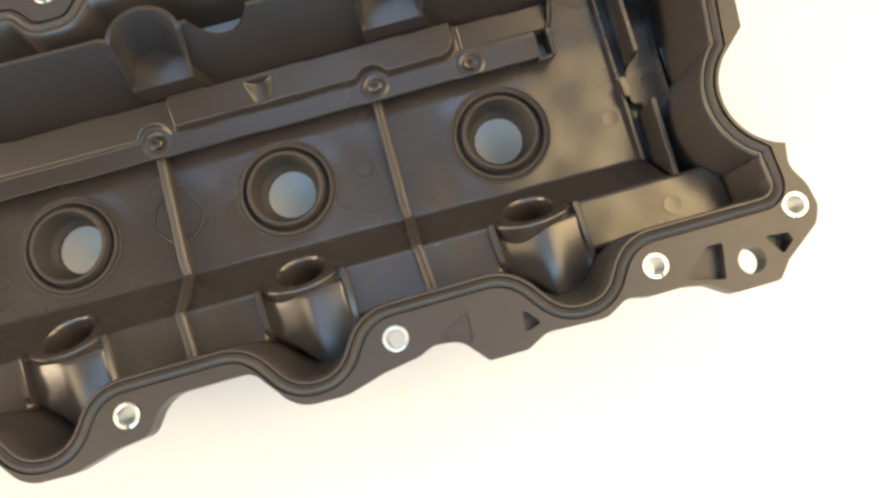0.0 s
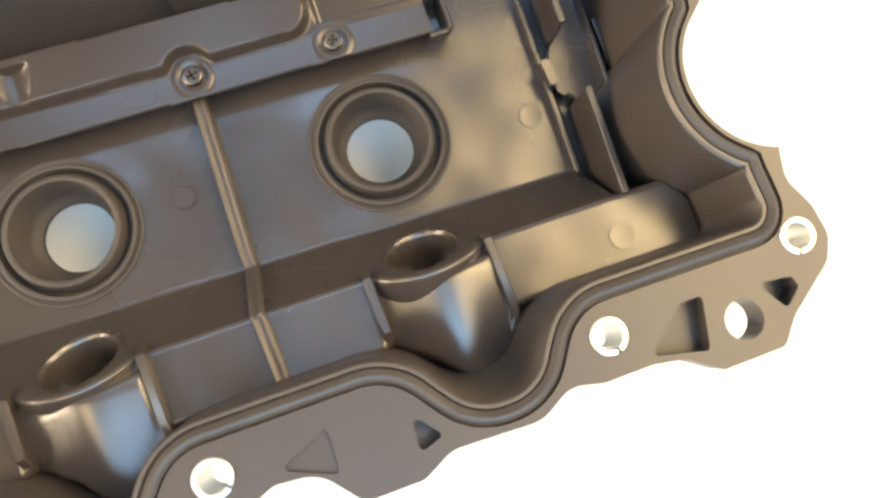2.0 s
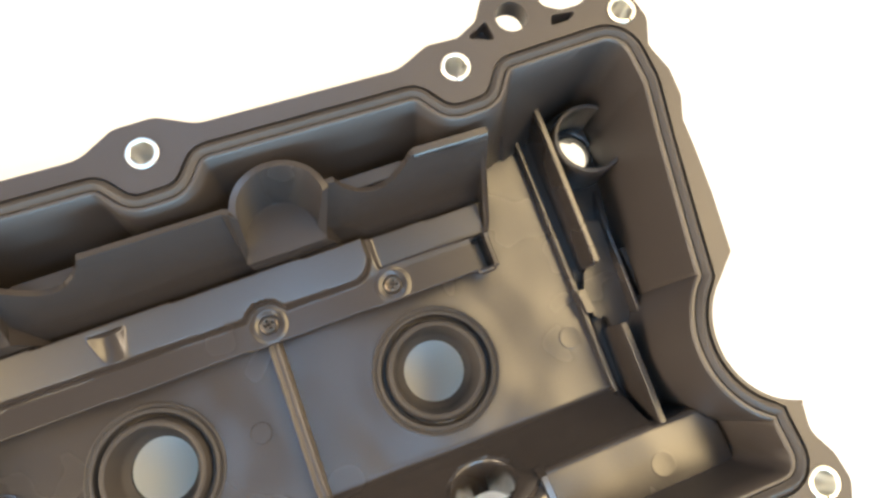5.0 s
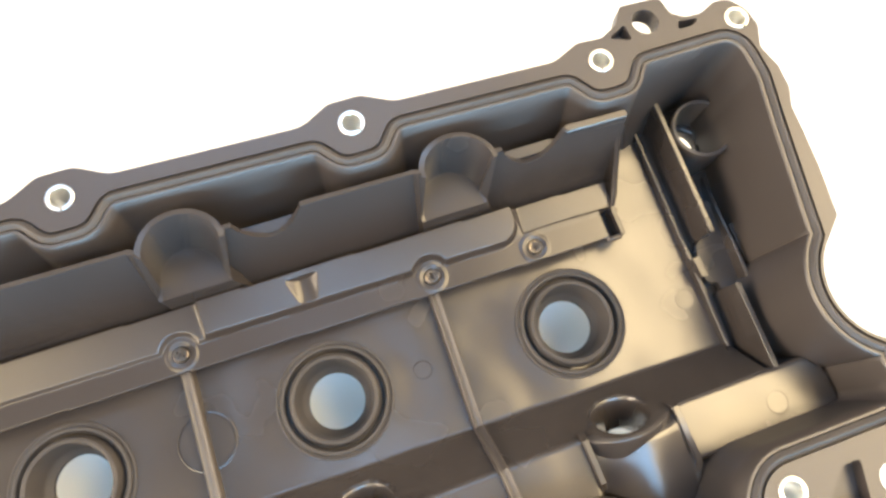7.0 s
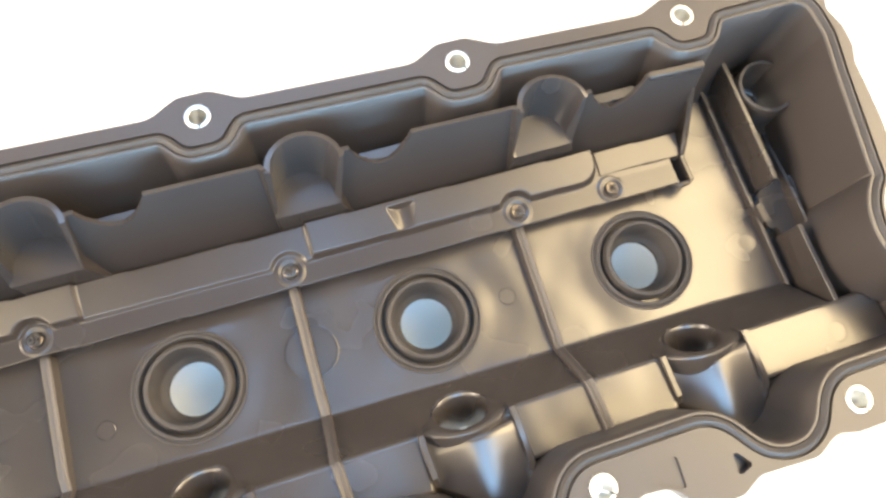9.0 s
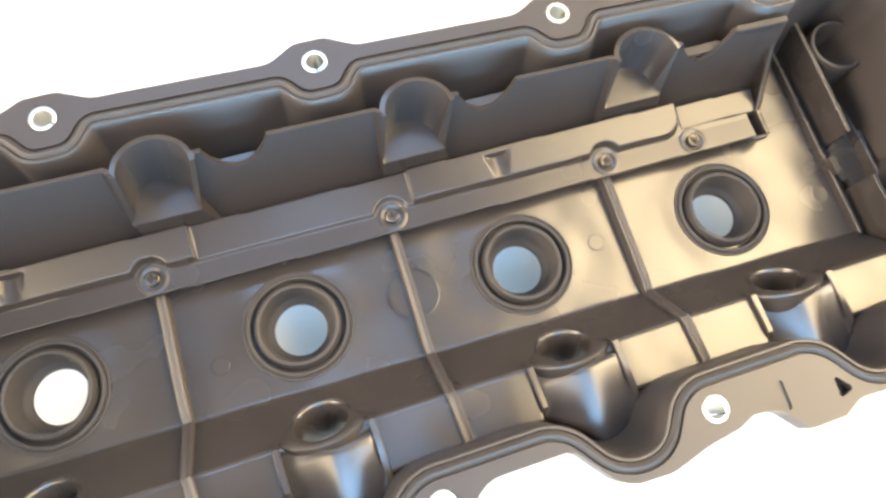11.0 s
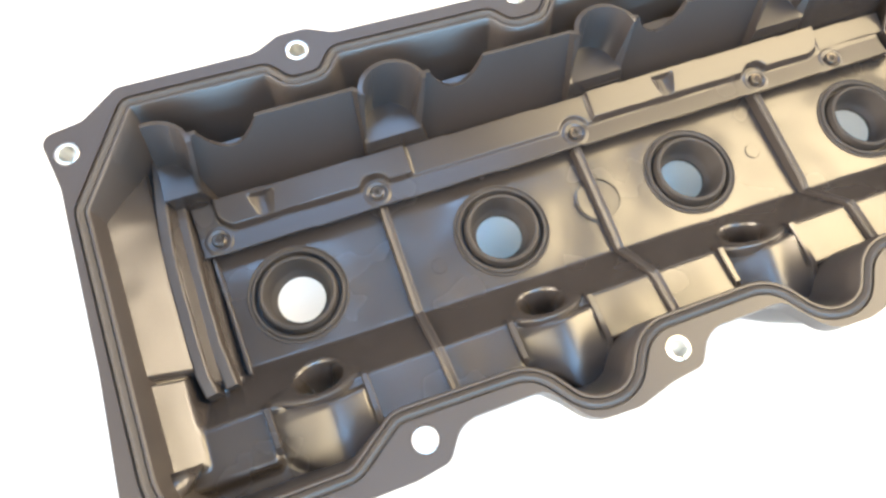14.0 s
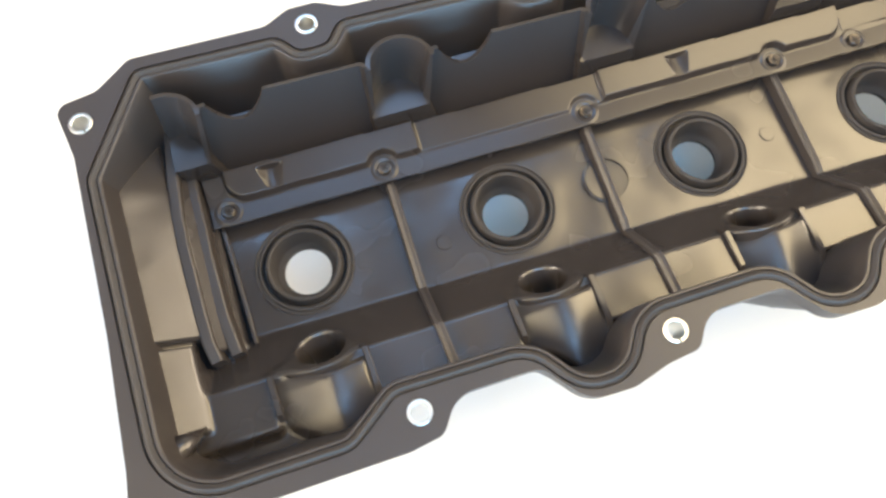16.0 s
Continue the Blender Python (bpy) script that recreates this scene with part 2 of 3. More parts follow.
# the seal's line, counter-clockwise
seal = [(-288, -2.5, 24), (-222, -2.5, 12), (-203, 11, 9)]
for bx in (-196, -98, 0):
    seal += bay(bx)
seal += [(148.6, 9.5, 18), (147.8, 27, 6)]
seal += [(162 + 26.4 * math.cos(radians(a)), 51.5 + 26.4 * math.sin(radians(a)), 0) for a in range(238, 126, -4)]
seal += [(146.2, 79.5, 10), (152.5, 117, 10), (156, 135, 8), (155, 155.5, 10)]
for bx, by in reversed(FAR_BOLTS[1:5]):
    seal += detour(bx, by)
seal += [(-266, 165, 4), (-291, 124, 6)]
SEAL = resample(rounded(seal), 1.2)

edge = [(-300.2, -11, 6), (-290, -14, 6), (-277, -11.2, 14), (-262, -11.3, 10), (-203, -11.0, 4)]
for bx in (-196, -98):
    edge += [(bx + 6, -9, 6), (bx + 14, 2.5, 14), (bx + 46, 2.5, 8), (bx + 59, -14, 14), (bx + 76, -14.5, 14), (bx + 91, -10.5, 4)]
edge += [(6, -8.5, 5), (12, -6, 5), (22, -7, 10), (30, -16.5, 1), (44, -16.5, 2), (52, -12.5, 8), (74, -13.5, 10), (83, -8.5, 8), (91, -10.5, 6),
         (104, -10.5, 6), (112, -12, 6), (120, -17.5, 2), (137, -17.5, 3), (142, -11.5, 3), (155.8, -1.6, 6), (158.8, 4.5, 6), (157.6, 13, 8), (153.6, 21, 8), (155.2, 28.6, 1.0)]
edge += [(162 + 23.0 * math.cos(radians(a)), 51.5 + 23.0 * math.sin(radians(a)), 0) for a in range(254, 126, -4)]
edge += [(155, 76.3, 1.2), (157.6, 95, 10), (158.8, 110, 8), (159.2, 119.5, 5), (162.2, 127, 5), (162.4, 136.5, 5), (159.4, 146, 4), (163, 155, 5), (161.5, 162.5, 6), (156.5, 169, 6), (150.5, 169.3, 5),
         (143.5, 166.2, 6), (137, 166.2, 5), (132, 169.5, 3), (130.4, 177.2, 2), (114, 178, 2), (109.5, 171, 4), (102, 167.3, 5)]
for bx, by in reversed(FAR_BOLTS[1:5]):
    f = far_y(bx) + 4
    if bx < 90:
        edge += [(bx + 17, f, 12), (bx + 6, by + 9.5, 7)]
    edge += [(bx - 6, by + 9.5, 7), (bx - 17, f, 12)]
edge += [(-268, 172.5, 6), (-283, 161.5, 8), (-300, 159, 5), (-295.8, 135, 12), (-295.6, 60, 40), (-297.5, 12, 30)]
EDGE = rounded(edge)


# ---- setting: table and room ----
def slab(name, x0, x1, y0, y1, z0, z1, mat, bevel=0.0):
    verts = [(x, y, z) for z in (z0, z1) for x, y in ((x0, y0), (x1, y0), (x1, y1), (x0, y1))]
    faces = [(0, 3, 2, 1), (4, 5, 6, 7), (0, 1, 5, 4), (1, 2, 6, 5), (2, 3, 7, 6), (3, 0, 4, 7)]
    ob = mesh_object(name, verts, faces, mat)
    if bevel:
        mod = ob.modifiers.new("edge", "BEVEL")
        mod.width, mod.segments = bevel * MM, 3
    return ob


table = new("table")
tagged(table, "plain white laminate table carrying the upturned cover", "table")
part("tabletop", slab("tabletop", -1150, 1050, -700, 850, -28, 0, M_TABLE, 3), table)
for lx in (-1080, 980):
    for ly in (-630, 780):
        part("leg", slab("leg", lx - 25, lx + 25, ly - 25, ly + 25, -740, -28, M_TABLE, 2), table)
# Unseen room shell; its ceiling is added dark to dim overhead reflections.
tagged(slab("floor", -2300, 2300, -2300, 2300, -800, -740, M_FLOOR), "plain grey floor under the table", "floor", kind="structure")
tagged(slab("ceiling", -2300, 2300, -2300, 2300, 1860, 1920, M_CEIL), "unseen ceiling, added dark to keep overhead reflections dark", "ceiling", kind="structure")
tagged(slab("wall_north", -2300, 2300, 2200, 2300, -740, 1860, M_WALL), "plain pale painted wall", "wall", kind="structure")
tagged(slab("wall_south", -2300, 2300, -2300, -2200, -740, 1860, M_WALL), "plain pale painted wall", "wall", kind="structure")
tagged(slab("wall_east", 2200, 2300, -2200, 2200, -740, 1860, M_WALL), "plain pale painted wall", "wall", kind="structure")
tagged(slab("wall_west", -2300, -2200, -2200, 2200, -740, 1860, M_WALL), "plain pale painted wall", "wall", kind="structure")

# ---- the cover ----
cover = new("valve_cover")
tagged(cover, "black plastic engine valve cover lying upside down on white table", "valve cover")

# flange with its bolt holes, brackets and lightening pockets
nrm = outward(SEAL)
inner_edge = [tuple(p) for p in (SEAL + nrm * 2.2)[::2]]
through_loops = [circle(x, y, 4.7, 28) for x, y in NEAR_BOLTS + FAR_BOLTS]
through_loops += [circle(129.5, -8, 5, 28), circle(121, 169, 5.2, 28)]
blind_loops = [(rounded([(45.6, -1.8, 1), (51.3, -8.6, 1), (45, -10.6, 1)]), 4.0), (rounded([(14, -3.4, 1), (27, 2.4, 1), (26.5, -8.8, 1)]), 0.9), (rounded([(115.5, 1, 1), (104, -8.5, 1), (118.5, -12, 1), (121.5, 1, 1)]), 5),
               (rounded([(136, -1, 1), (141, -9, 1), (146, -5, 1), (145, -2, 1)]), 6), (rounded([(104.2, 166.3, 0.8), (113.2, 163, 0.8), (112.6, 170, 0.8)]), 6),
               (rounded([(131.8, 162, 0.8), (137.5, 162, 0.8), (143, 164.4, 0.8), (133.4, 165.4, 0.8)]), 6)]
part("flange", plate("flange", [EDGE, inner_edge] + through_loops, 77, TOP, M_FLANGE, blind_loops, 0.5), cover, "flat joint flange with bolt lugs")

# groove and outer wall under the flange
# the wall leans in towards its foot
lean_in = np.stack([0.6 * ease(-SEAL[:, 0], 262, 285) - (3 - 2.5 * ease(SEAL[:, 1], 40, 70)) * ease(SEAL[:, 0], 118, 152),
                    ease(-SEAL[:, 1], -40, -14) * (3 + 0.5 * np.maximum(10 - SEAL[:, 1], 0)) - 6 * ease(SEAL[:, 1], 130, 150) * (1 - ease(SEAL[:, 0], 100, 125))], 1)
WALL = [(2.2, 84.6, 0), (2.1, 83.0, 0), (-1.7, 83.0, 0), (-1.8, 84.5, 0), (-2.1, 84.9, 0), (-2.9, 84.9, 0), (-3.4, 84.3, 0), (-3.8, 76, 0.1), (-4.6, 50, 0.5),
        (-5.2, 34, 1), (-4.5, 31, 1), (-1.5, 30, 1), (0.5, 32, 1), (1.5, 50, 0.55), (2.4, 77.0, 0)]
# along the far side the foot runs straight past the bolt lugs
far_side = ease(SEAL[:, 1], 138, 148) * ease(SEAL[:, 0], -262, -240) * (1 - ease(SEAL[:, 0], 105, 150))
lean_in[:, 1] += far_side * (far_y(SEAL[:, 0]) - 18 - SEAL[:, 1] - lean_in[:, 1])
part("side_wall", sweep_loop("side_wall", SEAL, [p[:2] for p in WALL], M_SIDE, 35, [p[2] for p in WALL], lean_in, 14 * ease(-SEAL[:, 0], 278, 288)), cover, "deep moulded side wall")
part("gasket", sweep_loop("gasket", SEAL, [(-1.5, 83.1), (1.7, 83.1), (1.6, 84.5), (0.9, 84.8), (0.6, 85.5), (0, 85.8), (-0.6, 85.5), (-0.9, 84.8), (-1.5, 84.5)], M_RUBBER, 50), cover, "black rubber gasket in its groove")

# floor of the cover: hole deck, shelf along the near side, sunken ends
gx, gy = np.arange(-297, 163, 1.0), np.arange(-13, 172, 1.0)
X, Y = np.meshgrid(gx, gy, indexing="ij")
deck = 37.0 + 0 * X
ramp_foot = 49.0 - 0.022 * (X - 60)
slope = 58 - 21 * np.clip((Y - 33.5) / (ramp_foot - 33.5), 0, 1)
Z = np.where(Y < ramp_foot, slope, deck)
Z = np.where(Y < 33.5, 58.0, Z)
# the deck swells a little towards each well and sinks between them
for hx, hy in HOLES:
    far = np.hypot(X - hx, Y - hy)
    Z = Z + np.where(Z < 37.5, 0.4 * (1 - ease(far, 19, 30)) - 0.15 * np.exp(-((far - 34) / 7) ** 2), 0)
# saddles under the pipe tubes, cut off in a V over the outer pockets
brink = 14.0 + 0 * X
for tx in TUBES:
    u = X - tx
    wide = 4.5 if tx < -200 else 0.0
    half = np.where(u < 0, 18.0 + wide, 18.0)
    v = np.abs(u) * 18.0 / half
    w = v * np.sign(u) - 3
    hump = np.where(w < 0, 64.96 - 0.45 * np.sqrt(w ** 2 + 30), 63.70 - 0.22 * np.sqrt(w ** 2 + 30)) - 0.19 * np.clip(26 - Y, 0, 30)
    over = ease(u, -17.6 - wide, -16.8 - wide) * (1 - ease(u, 16.6, 17.4)) * (1 - ease(Y - 31.5 + 0.625 * np.maximum(hump - 57, 0), -0.8, 1.6))
    Z = Z + (hump - Z) * over
    cut_y = np.interp(u, [-18 - wide, -17 - wide, -7 - wide, 0.5, 10, 16, 19.5, 20], [14, 15.5, 8.5, -0.5, -1, 4, 12, 14])
    brink = np.where((u > -18 - wide) & (u < 20), cut_y, brink)
outer = np.minimum(47 + 6 * ease(-X, 215, 235) + 1.1 * np.maximum(brink - Y - 4, 0) * (1 - ease(-X, 205, 225)), 74)
Z = Z - (Z - outer) * ease(brink - Y, 0, 4.5)
# far trench behind the cam baffle
Z = Z - (Z - 44) * ease(Y, 131, 134) * ease(103 - X, 0, 3)
# right end: sunken channel past the deck
right = ease(X, 121, 123) * ease(Y, 34, 37)
Z = Z - (Z - 35) * right
Z = np.where(Y < 37, Z - (Z - 45) * ease(X + 0.06 * np.maximum(Y - 24, 0) ** 2, 141.5, 146), Z)
# left end: two stepped ledges beside the deck
ledge = 70 - 0.8 * (X + 286)
Z = Z - (Z - ledge) * ease(-X, 269, 271) * ease(Y, 55, 57.5)
Z = Z - (Z - ledge + 1.8) * ease(-X, 272.5, 274.5) * ease(Y, 19, 21) * (1 - ease(Y, 55, 57.5))
Z = Z - (Z - np.interp(-X, [256, 259, 263, 268], [40.5, 43, 51, 57.5])) * ease(-X, 256, 258) * ease(270 - np.abs(X), 0, 2) * ease(Y, 48, 52)
drawn_in = np.where(SEAL[:, 1] < 14, np.maximum(lean_in[:, 1], 0) * 0.36, 0)
wall_line = [tuple(p) for p in (SEAL + nrm * -2.6 + np.stack([drawn_in * 0, drawn_in], 1))[::2]]
keep = inside(X, Y, wall_line)
keep |= (X > 135) & (X < 157) & (Y > 82) & (Y < 153)
for hx, hy in HOLES:
    keep &= np.hypot(X - hx, Y - hy) > 18.8
keep &= np.hypot(X - 142.3, Y - 132.8) > 6.8
for tx in TUBES:
    # mouths and bores of the tubes
    rise = 21.0 / (15.5 - 0.022 * (tx - 60))
    keep &= ~((np.hypot(X - tx, (Y - mouth_y(tx)) * math.hypot(1, rise)) < 10.3) & (Y > 28.5))
part("body", field("body", gx, gy, Z, keep, M_PLASTIC, 3.0, 0), cover, "stepped inside floor of the cover")

# ribs across the deck and over the shelf
for vx, gr in ((15.5, 0.9), (-82, 0.5), (-178.5, 0.6)):
    foot = 49.0 - 0.022 * (vx - 60)
    line = [(vx, 105, 43), (vx - 0.5, foot + 5, 42), (vx - 0.4, foot, 40.5), (vx, 34, 60.2), (vx + 0.5, 32, 60.6), (vx + 1.5, 15, 60.6), (vx + 2, 12, 64)]
    part("cross_rib", rib("cross_rib", line, 3.8, M_SIDE, 7, gr), cover)
for tx in TUBES:
    left = tx - (21.3 if tx < -200 else 17.2)
    for line in ([(tx + 17.4, 36, 57), (tx + 17.6, 33.5, 61.2), (tx + 18.4, 15, 60.4), (tx + 18.6, 12.5, 59), (tx + 16.5, 6, 56)],
                 [(left - 0.3, 36, 57.5), (left - 0.2, 33.5, 60.8), (left + 0.4, 18, 60.2), (left + 0.5, 15.5, 58)]):
        part("shelf_rib", rib("shelf_rib", line, 2.6, M_PLASTIC, 9), cover)

# round bosses on the deck
part("boss", lathe("boss", [(0.01, 38.3), (9.7, 38.3), (9.8, 37.6), (10.4, 37.6), (10.5, 38.3), (10.9, 38.2), (11, 36), (0.01, 36)], M_PLASTIC, smooth=20), cover).location = (-0.0815, 0.078, 0)
for bx, by in ((2, 77), (-163, 72)):
    part("boss", lathe("boss", [(0.01, 37.5), (3.4, 37.5), (3.6, 37.3), (3.7, 36), (0.01, 36)], M_PLASTIC, 28, 20), cover).location = (bx * MM, by * MM, 0)

# faint ejector marks
for ex, ey, ez in ((113, 69, 37), (119, 22, 58)):
    part("ejector_mark", lathe("ejector_mark", [(0.01, ez + 0.03), (3.3, ez + 0.03), (3.6, ez + 0.06), (4.0, ez + 0.05), (4.4, ez - 0.02), (4.4, ez - 1), (0.01, ez - 1)], M_PLASTIC, 32, 30), cover).location = (ex * MM, ey * MM, 0)

# injector wells with their sealing rims
WELL = [(22.5, 36.5), (22.3, 37.9), (21.8, 38.1), (21.3, 37.6), (20.9, 37.5), (20.5, 38.4), (19.8, 38.7), (19.2, 38.5), (18.8, 37.4), (18.5, 35.4), (17.7, 35.2), (17.3, 38.2), (16.6, 40.5),
        (15.8, 40.9), (15.0, 40.5), (14.6, 39.2), (13.7, 31.0), (12.8, 29.6), (11.8, 28.9), (10.9, 28.0), (10.9, 26.4), (12.6, 25.2), (16.5, 26.2), (17.6, 29.0), (18.4, 31), (18.6, 36)]
for hx, hy in HOLES:
    well = part("injector_well", lathe("injector_well", WELL, M_RUBBER, 64), cover, "round injector well with raised rubber rim")
    well.location = (hx * MM, hy * MM, 0)

# pipe tubes: a bulging collar flush with the slope, with an open bore slanting down behind it
def pipe_tube(tx, stretch):
    n = 72
    e = 15.5 - 0.022 * (tx - 60)
    ln = math.hypot(e, 21)
    up, ax = (-e / ln, 21 / ln), (21 / ln, e / ln)
    oy = mouth_y(tx)
    deep = 13.0 + 0.75 * (e - 15.5)
    oz = 58 - 21 * (oy - 33.5) / e
    verts = []

    def ring(shape, depth, dip=0.0):
        for k in range(n):
            a = 2 * math.pi * k / n
            r = shape(a)
            w = r * math.cos(a) * (stretch if math.cos(a) < 0 and r > 12 else 1)
            h = r * math.sin(a)
            d = depth - dip * (0.5 - 0.5 * math.tanh(4 * math.sin(a)))
            verts.append((w, oy + up[0] * h + ax[0] * d, oz + up[1] * h + ax[1] * d))

    def collar(inset):
        def shape(a):
            # a wide arc above the mouth, a plain round below it
            q = 8.4 * math.sin(a)
            far = -q + math.sqrt(max(q * q + 22.2 ** 2 - 8.4 ** 2, 0))
            far = min(far, 16.9 / max(abs(math.cos(a)), 0.05))
            t = 0.5 + 0.5 * math.tanh(7 * (math.sin(a) + 0.05))
            return 12.6 + (far - 12.6) * t - inset
        return shape

    for inset, depth in ((0.2, -9), (0, -0.9), (0.06, -0.3), (0.3, 0.2), (0.8, 0.45)):
        ring(collar(inset), depth, 1.5)
    for r, depth in ((11.0, 0.45), (10.5, 0.3), (10.1, -0.4), (9.9, -1.2), (9.7, -6), (9.6, -deep)):
        ring(lambda a: r, depth)
    # the bore bends down at its foot
    fy, fz = oy - ax[0] * deep, oz - ax[1] * deep
    for y, z, lean, r in ((fy - 3.2, fz - 5, 60, 9.6), (fy - 4.2, fz - 11, 85, 9.6), (fy - 4.2, fz - 11, 85, 10.8), (fy - 3.2, fz - 5, 60, 10.8)):
        c, q = math.cos(radians(lean)), math.sin(radians(lean))
        verts += [(r * math.cos(2 * math.pi * k / n), y - q * r * math.sin(2 * math.pi * k / n), z + c * r * math.sin(2 * math.pi * k / n)) for k in range(n)]
    for r, depth in ((11.2, -deep), (11.4, -9.5)):
        ring(lambda a: r, depth)
    m = len(verts) // n
    faces = [(i * n + k, i * n + (k + 1) % n, ((i + 1) % m) * n + (k + 1) % n, ((i + 1) % m) * n + k) for i in range(m) for k in range(n)]
    return mesh_object("pipe_tube", verts, faces, M_PLASTIC, 35)


for tx in TUBES:
    tube = part("pipe_tube", pipe_tube(tx, 1.26 if tx < -200 else 1.0), cover, "short leaning pipe tube with bulging collar")
    tube.location = (tx * MM, 0, 0)

# metal bushings in the bolt holes
BUSH = [(4.65, 72), (4.65, 85.2), (4.4, 85.5), (3.6, 85.5), (3.35, 85.2), (3.35, 72)]
bm_n = 44
for i, (bx, by) in enumerate(NEAR_BOLTS + FAR_BOLTS):
    m = len(BUSH)
    verts = []
    for k in range(bm_n + 1):
        a = radians(6 + 348 * k / bm_n)
        verts += [(r * math.cos(a), r * math.sin(a), z) for r, z in BUSH]
    faces = [(k * m + j, k * m + (j + 1) % m, (k + 1) * m + (j + 1) % m, (k + 1) * m + j) for k in range(bm_n) for j in range(m)]
    faces += [tuple(range(m)), tuple(bm_n * m + j for j in range(m))]
    bush = part("bushing", mesh_object("bushing", verts, faces, M_STEEL, 35), cover, "bright split metal bushing")
    bush.matrix_local = pose(bx * MM, by * MM, 0, 0, 0, 285 + 40 * ((i * 7) % 5 - 2) * 0.4)

# oil baffle plate along the deck, with raised panels, cups and screws
bx_, by_ = np.arange(-259, 97.5, 0.5), np.arange(101.5, 130, 0.5)
BX, BY = np.meshgrid(bx_, by_, indexing="ij")
tilt = 0.0115 * (60 - BX)
yy = BY - tilt
panel = np.zeros_like(BX)
for x0, x1, square in ((-249, -160.5, 1), (-71, 55, -1)):
    # the end beside the middle strip is square, the other one has a round corner
    qx = np.abs(BX - (x0 + x1) / 2) - (x1 - x0) / 2
    qy = 111.8 - yy
    r = np.where((BX - (x0 + x1) / 2) * square > 0, 0.8, 8.0)
    sd = np.hypot(np.maximum(qx + r, 0), np.maximum(qy + r, 0)) + np.minimum(np.maximum(qx + r, qy + r), 0) - r
    panel = np.maximum(panel, ease(-sd, -0.9, 1.1))
mid = ease(BX, -163, -161) * (1 - ease(BX, -68, -66)) * ease(yy, 110.5, 112)
hole_cut = np.ones_like(BX)
for sx, sy in SCREWS:
    hole_cut *= ease(np.hypot(BX - sx, BY - sy), 6.6, 8.2)
BZ = 45.5 + np.maximum(0, yy - 112) * 0.25 + hole_cut * np.maximum(panel * (3.3 + 0.03 * (yy - 112)), mid * 1.2)
for cx in (-31, -228):
    v = np.clip((yy - 111.5) / 11.5, 0, 1)
    cup = np.clip(1 - ((BX - cx) / (6.2 * (0.5 + 0.5 * v))) ** 2, 0, 1)
    BZ = BZ - 3.0 * v * cup * (1 - ease(v, 0.93, 1.0))
BZ = BZ - 9 * ease(BX, 90.2, 90.8) * (1 - ease(BX, 94.8, 95.4)) * ease(yy, 102.6, 103.2) * (1 - ease(yy, 113.8, 114.4))
for sx, sy in SCREWS:
    BZ = BZ + 0.4 * (1 - ease(np.abs(np.hypot(BX - sx, BY - sy) - 5.0), 0.5, 1.2))
BZ = BZ - 1.8 * ease(yy, 114.0, 115.0) * ease(BX, 56, 58)
bkeep = (yy > 101.9) & (yy < 125.2)
baffle = part("oil_baffle", field("oil_baffle", bx_, by_, BZ, bkeep, M_BAFFLE, 2.0, 40), cover, "long screwed oil baffle with raised panels")
SCREW = [(0.01, 45.9), (1.1, 46.0), (1.6, 46.9), (2.5, 47.0), (2.9, 46.7), (3.1, 46.0), (3.2, 44), (0.01, 44)]
for i, (sx, sy) in enumerate(SCREWS):
    screw = part("screw", lathe("screw", SCREW, M_SCREW, 24), baffle, "small cross-head screw")
    screw.location = (sx * MM, sy * MM, 0)
    # dark bars laid on the head stand for shade in its cross recess
    for k in (0, 1):
        bar = part("slot_shade_bar", slab("slot_shade_bar", -2.1, 2.1, -0.5, 0.5, 46.2, 47.06, M_RUBBER), screw)
        bar.rotation_euler = (0, 0, radians(25 + 90 * k + 35 * i))

# cam baffle: thin wall with shallow dips and round niches, whose shelves stand proud of it
rows = [[], [], [], []]
DRIFT = 0.009


def station(x, drop=0.0, niche=None, shelf_x=None):
    """One upright line of the wall; drop lowers the rim, niche sets the rim's and the shelf's y."""
    rim = 80.5 + 0.017 * (100 - x) - drop
    if niche:
        line = ((niche[0], rim), (niche[1], 61.2), (127.4, 61.0), (126.6, 42.0))
    else:
        line = ((127.05 + 0.3 * (rim - 42), rim), (133.1, 62.0), (132.8, 61.0), (127.0, 42.0))
    for k, (row, (y, z)) in enumerate(zip(rows, line)):
        row.append((x if shelf_x is None or k in (0, 3) else shelf_x, y + DRIFT * (30 - x), z))


for xc in (-259, -161, -63, 35):
    if xc > -250:
        station(xc - 16.9)
        station(xc - 15.0, 0, (138.3, 127.9), xc - 16.4)
    for a in range(180 if xc > -250 else 102, -1, -6):
        c, v = math.cos(radians(a)), math.sin(radians(a))
        station(xc - 0.5 + 13.7 * c, 0, (136 + 12.5 * v, 131.5 + 12 * v), xc - 3.9 + 11.9 * c)
    station(xc + 13.6, 0.5, (137.6, 127.9), xc + 8.6)
    station(xc + 14, 1, None, xc + 9.2)
    station(xc + 16.5, 1)
    for k in range(17):
        t = k / 16
        station(xc + 17 + 23.5 * t, 2.5 * (1 - t) + 10.5 * math.sin(math.pi * t) ** 0.8)
    station(xc + 40.7)
station(101)
part("cam_baffle", sheet("cam_baffle", rows, M_BAFFLE, 2.0, smooth=24, offset=0.0, worn=0.55), cover, "thin upright cam baffle with round pockets")
for xc in (-259, -161, -63, 35):
    dip = [(xc + 15.5, 136.5, 1), (xc + 40.5, 136.5, 1), (xc + 39, 140.5, 2), (xc + 17, 140.5, 2)]
    part("dip_ledge", plate("dip_ledge", [rounded([(x, y + 0.009 * (30 - x), r) for x, y, r in dip])], 69, 71.5, M_BAFFLE, bevel=0.3), cover)
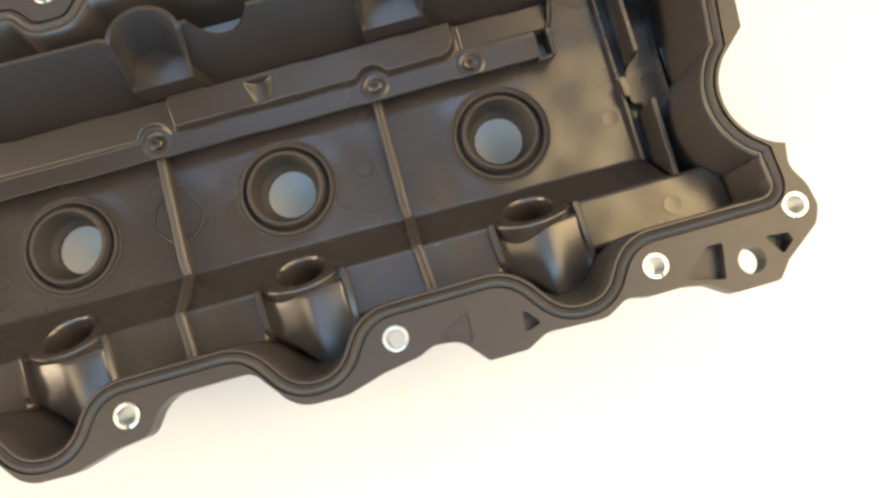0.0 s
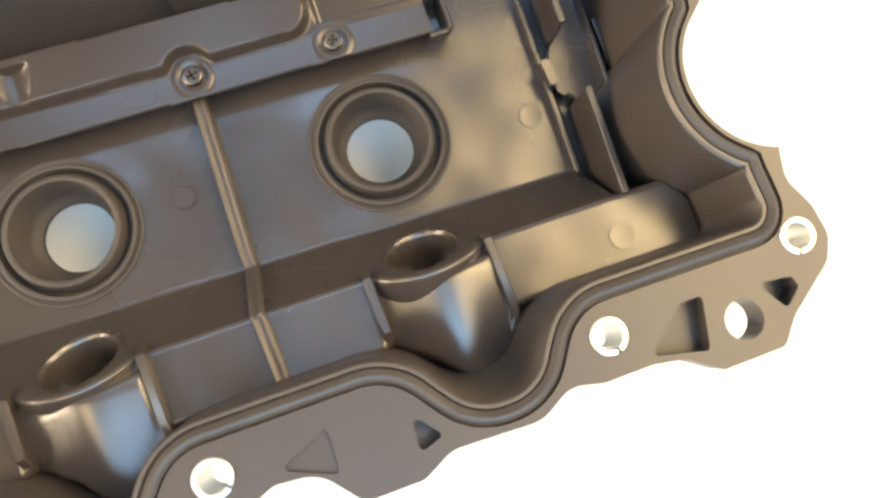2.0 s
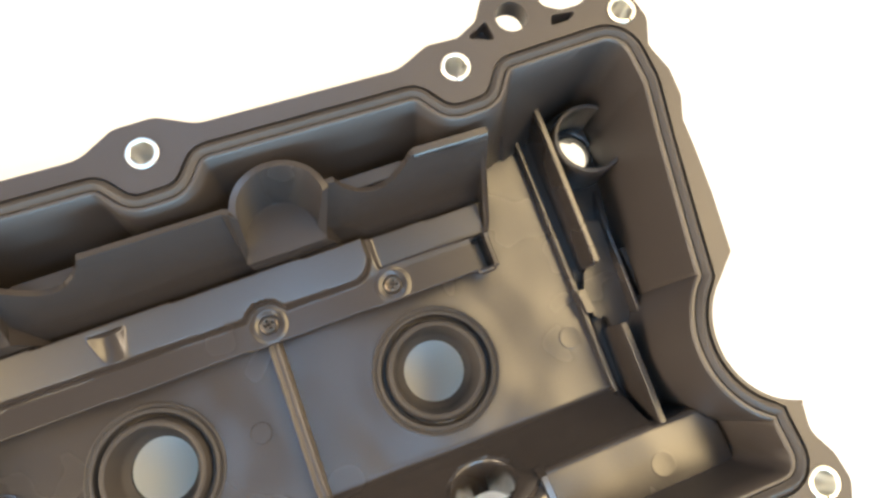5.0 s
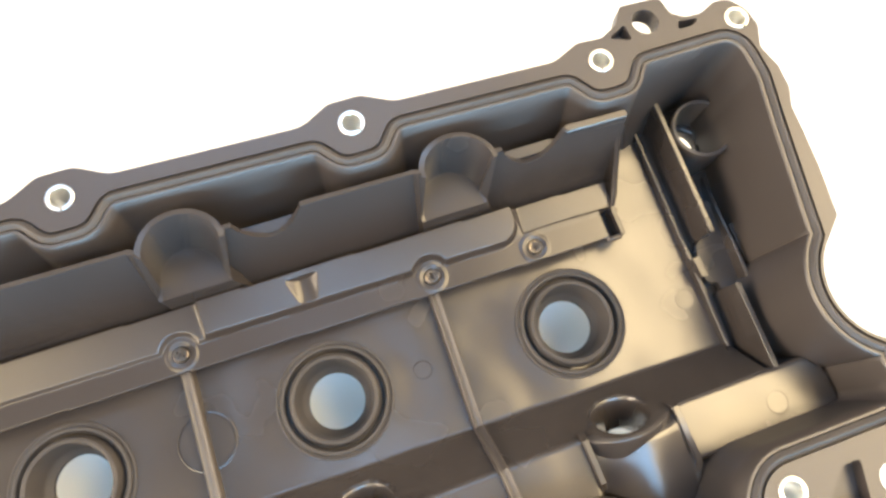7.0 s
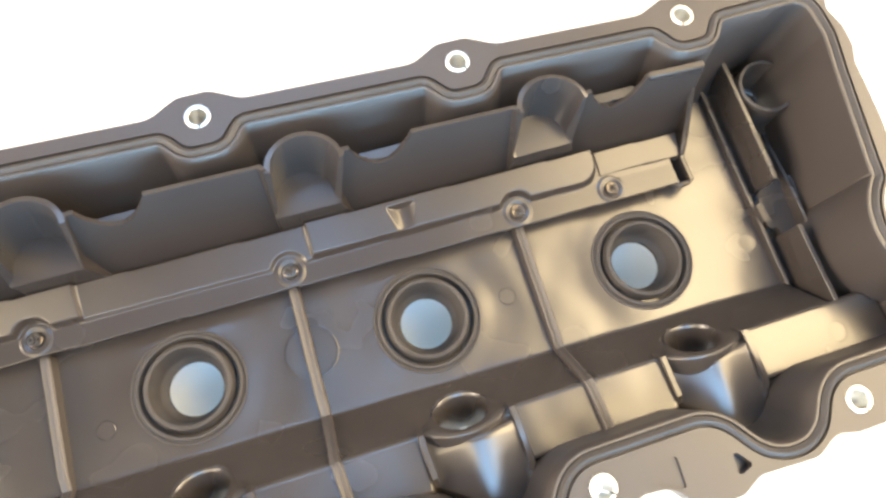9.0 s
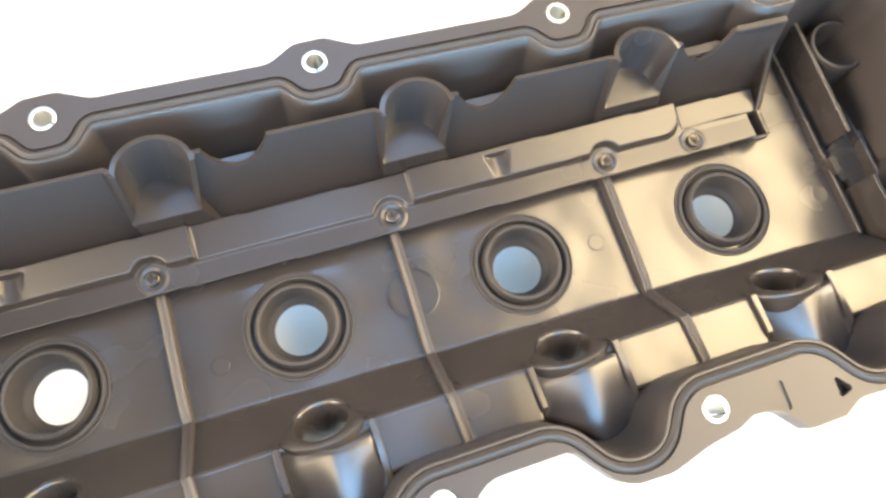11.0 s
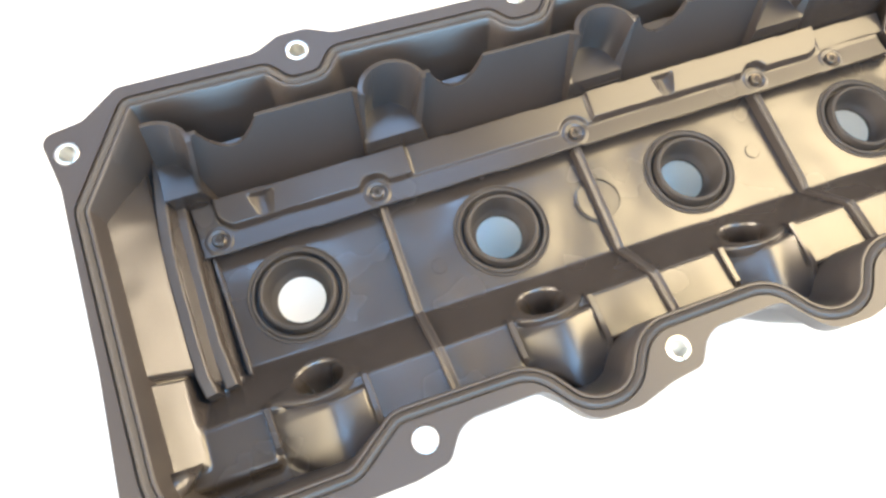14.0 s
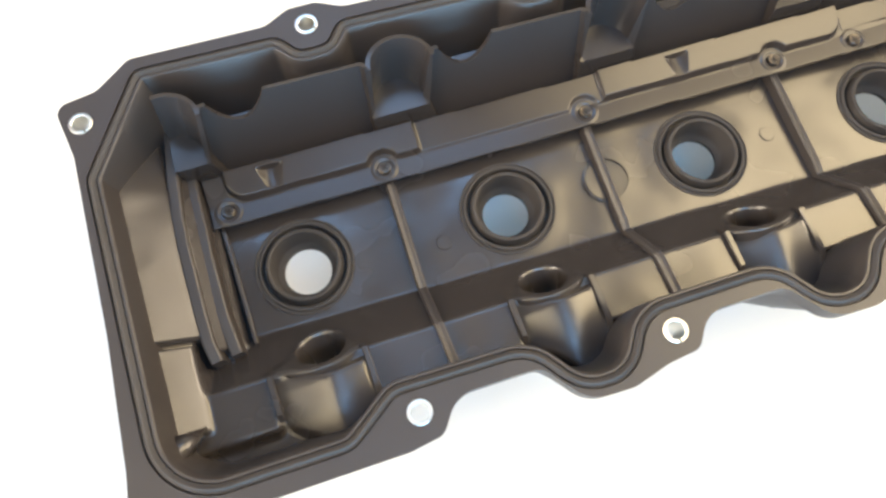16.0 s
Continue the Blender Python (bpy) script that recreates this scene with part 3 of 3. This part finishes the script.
part("baffle_cap", rib("baffle_cap", [(76.5, 138.4, 81.3), (100.5, 137.6, 81.2)], 3.0, M_BAFFLE, 4), cover)
end_plate = [[(100, 137.5, 81), (100, 136, 72), (98, 117, 48), (96, 113, 45)], [(100, 130, 42), (100, 128, 42), (98, 116, 42), (96, 112, 42)]]
part("baffle_end", sheet("baffle_end", end_plate, M_BAFFLE, 1.8, offset=0.0), cover)

# right end: partitions, spring tongue and ring guide
part("deck_rib", upright("deck_rib", [(121.5, 150), (120.7, 96), (119.7, 46)], 20, [41, 41.2, 41.5], 1.6, M_PLASTIC), cover)
part("partition", upright("partition", [(128.6, 154), (127.8, 122), (127, 89.5)], 20, [54, 54.3, 54.5], 2.2, M_PLASTIC), cover)
part("partition", upright("partition", [(126.5, 67.5), (125.5, 50), (124.3, 33.5)], 20, [56, 57.5, 59], 2.2, M_PLASTIC), cover)
part("partition", upright("partition", [(144, 115.7), (142.5, 112), (140, 104), (137.5, 80), (135, 47)], 20, [37, 39, 43, 47, 49.5], 1.4, M_PLASTIC), cover)
part("partition", upright("partition", [(142.5, 92), (142, 80), (140.5, 64)], 20, [43, 44, 45], 2.6, M_PLASTIC), cover)
part("channel_floor", plate("channel_floor", [rounded([(127.2, 48, 0.3), (134.3, 47, 0.3), (136.8, 80, 0.3), (139.2, 104, 0.3), (128.2, 108, 0.3), (127.8, 90, 1), (126, 88.5, 2), (124, 84, 1), (122.5, 79, 1),
     (123, 73, 0.6), (125, 71, 0.6), (126, 72, 0.4), (127.6, 70.5, 0.4)])], 36, 40.5, M_PLASTIC, bevel=0.4), cover)
part("spring_tongue", plate("spring_tongue", [rounded([(119.8, 74.5, 0.6), (122.8, 74, 0.6), (122.3, 83, 0.6), (119.3, 83, 0.6)])], 30, 45, M_PLASTIC, bevel=0.4), cover)
ring_plan = [(142.3 + 12.3 * math.cos(radians(a)), 131.3 + 12.0 * math.sin(radians(a))) for a in range(52, 319, 7)]
part("ring_guide", upright("ring_guide", ring_plan, 20, [55.5] * len(ring_plan), 1.5, M_SIDE), cover)

# left end: upright ridges beside the deck
part("end_ridge", rib("end_ridge", [(-265, 151.5, 58), (-265.4, 149, 59.4), (-268.2, 128, 59.4), (-269.6, 110, 59.4), (-269.9, 95, 59.4), (-269.5, 80, 59.2), (-269.3, 66, 58.9), (-268.8, 54, 58.4), (-267.3, 46, 57)], 4.8, M_SIDE, 25), cover)
part("end_ridge", rib("end_ridge", [(-262.5, 131, 52), (-262.8, 121, 52.5), (-263, 90, 52.5), (-262.4, 66, 52.5), (-260.5, 48, 51.5)], 4.8, M_SIDE, 20), cover)
part("deck_rib", upright("deck_rib", [(-257, 128), (-255.2, 90), (-253.6, 52)], 31, [42, 42.5, 42.5], 1.8, M_PLASTIC), cover)
part("corner_gusset", sheet("corner_gusset", [[(-289, 19, 64), (-276.5, 19.5, 59)], [(-286.5, 10, 66), (-285, 10, 65)]], M_PLASTIC, 8.0), cover)

# hidden feet of the outer side: filler neck and two bosses
part("filler_neck", lathe("filler_neck", [(6.9, 33), (6.8, 29.5), (7.6, 29), (8.6, 29.5), (8.8, 33)], M_PLASTIC), cover).location = (0.1423, 0.1328, 0)
for fx, fy, fz in ((-100, 150, 42), (-180, 52, 35.5), (60, 52, 35.5)):
    part("foot_boss", lathe("foot_boss", [(0.01, 0), (6, 0), (7, fz), (0.01, fz)], M_PLASTIC, 32), cover).location = (fx * MM, fy * MM, 0)
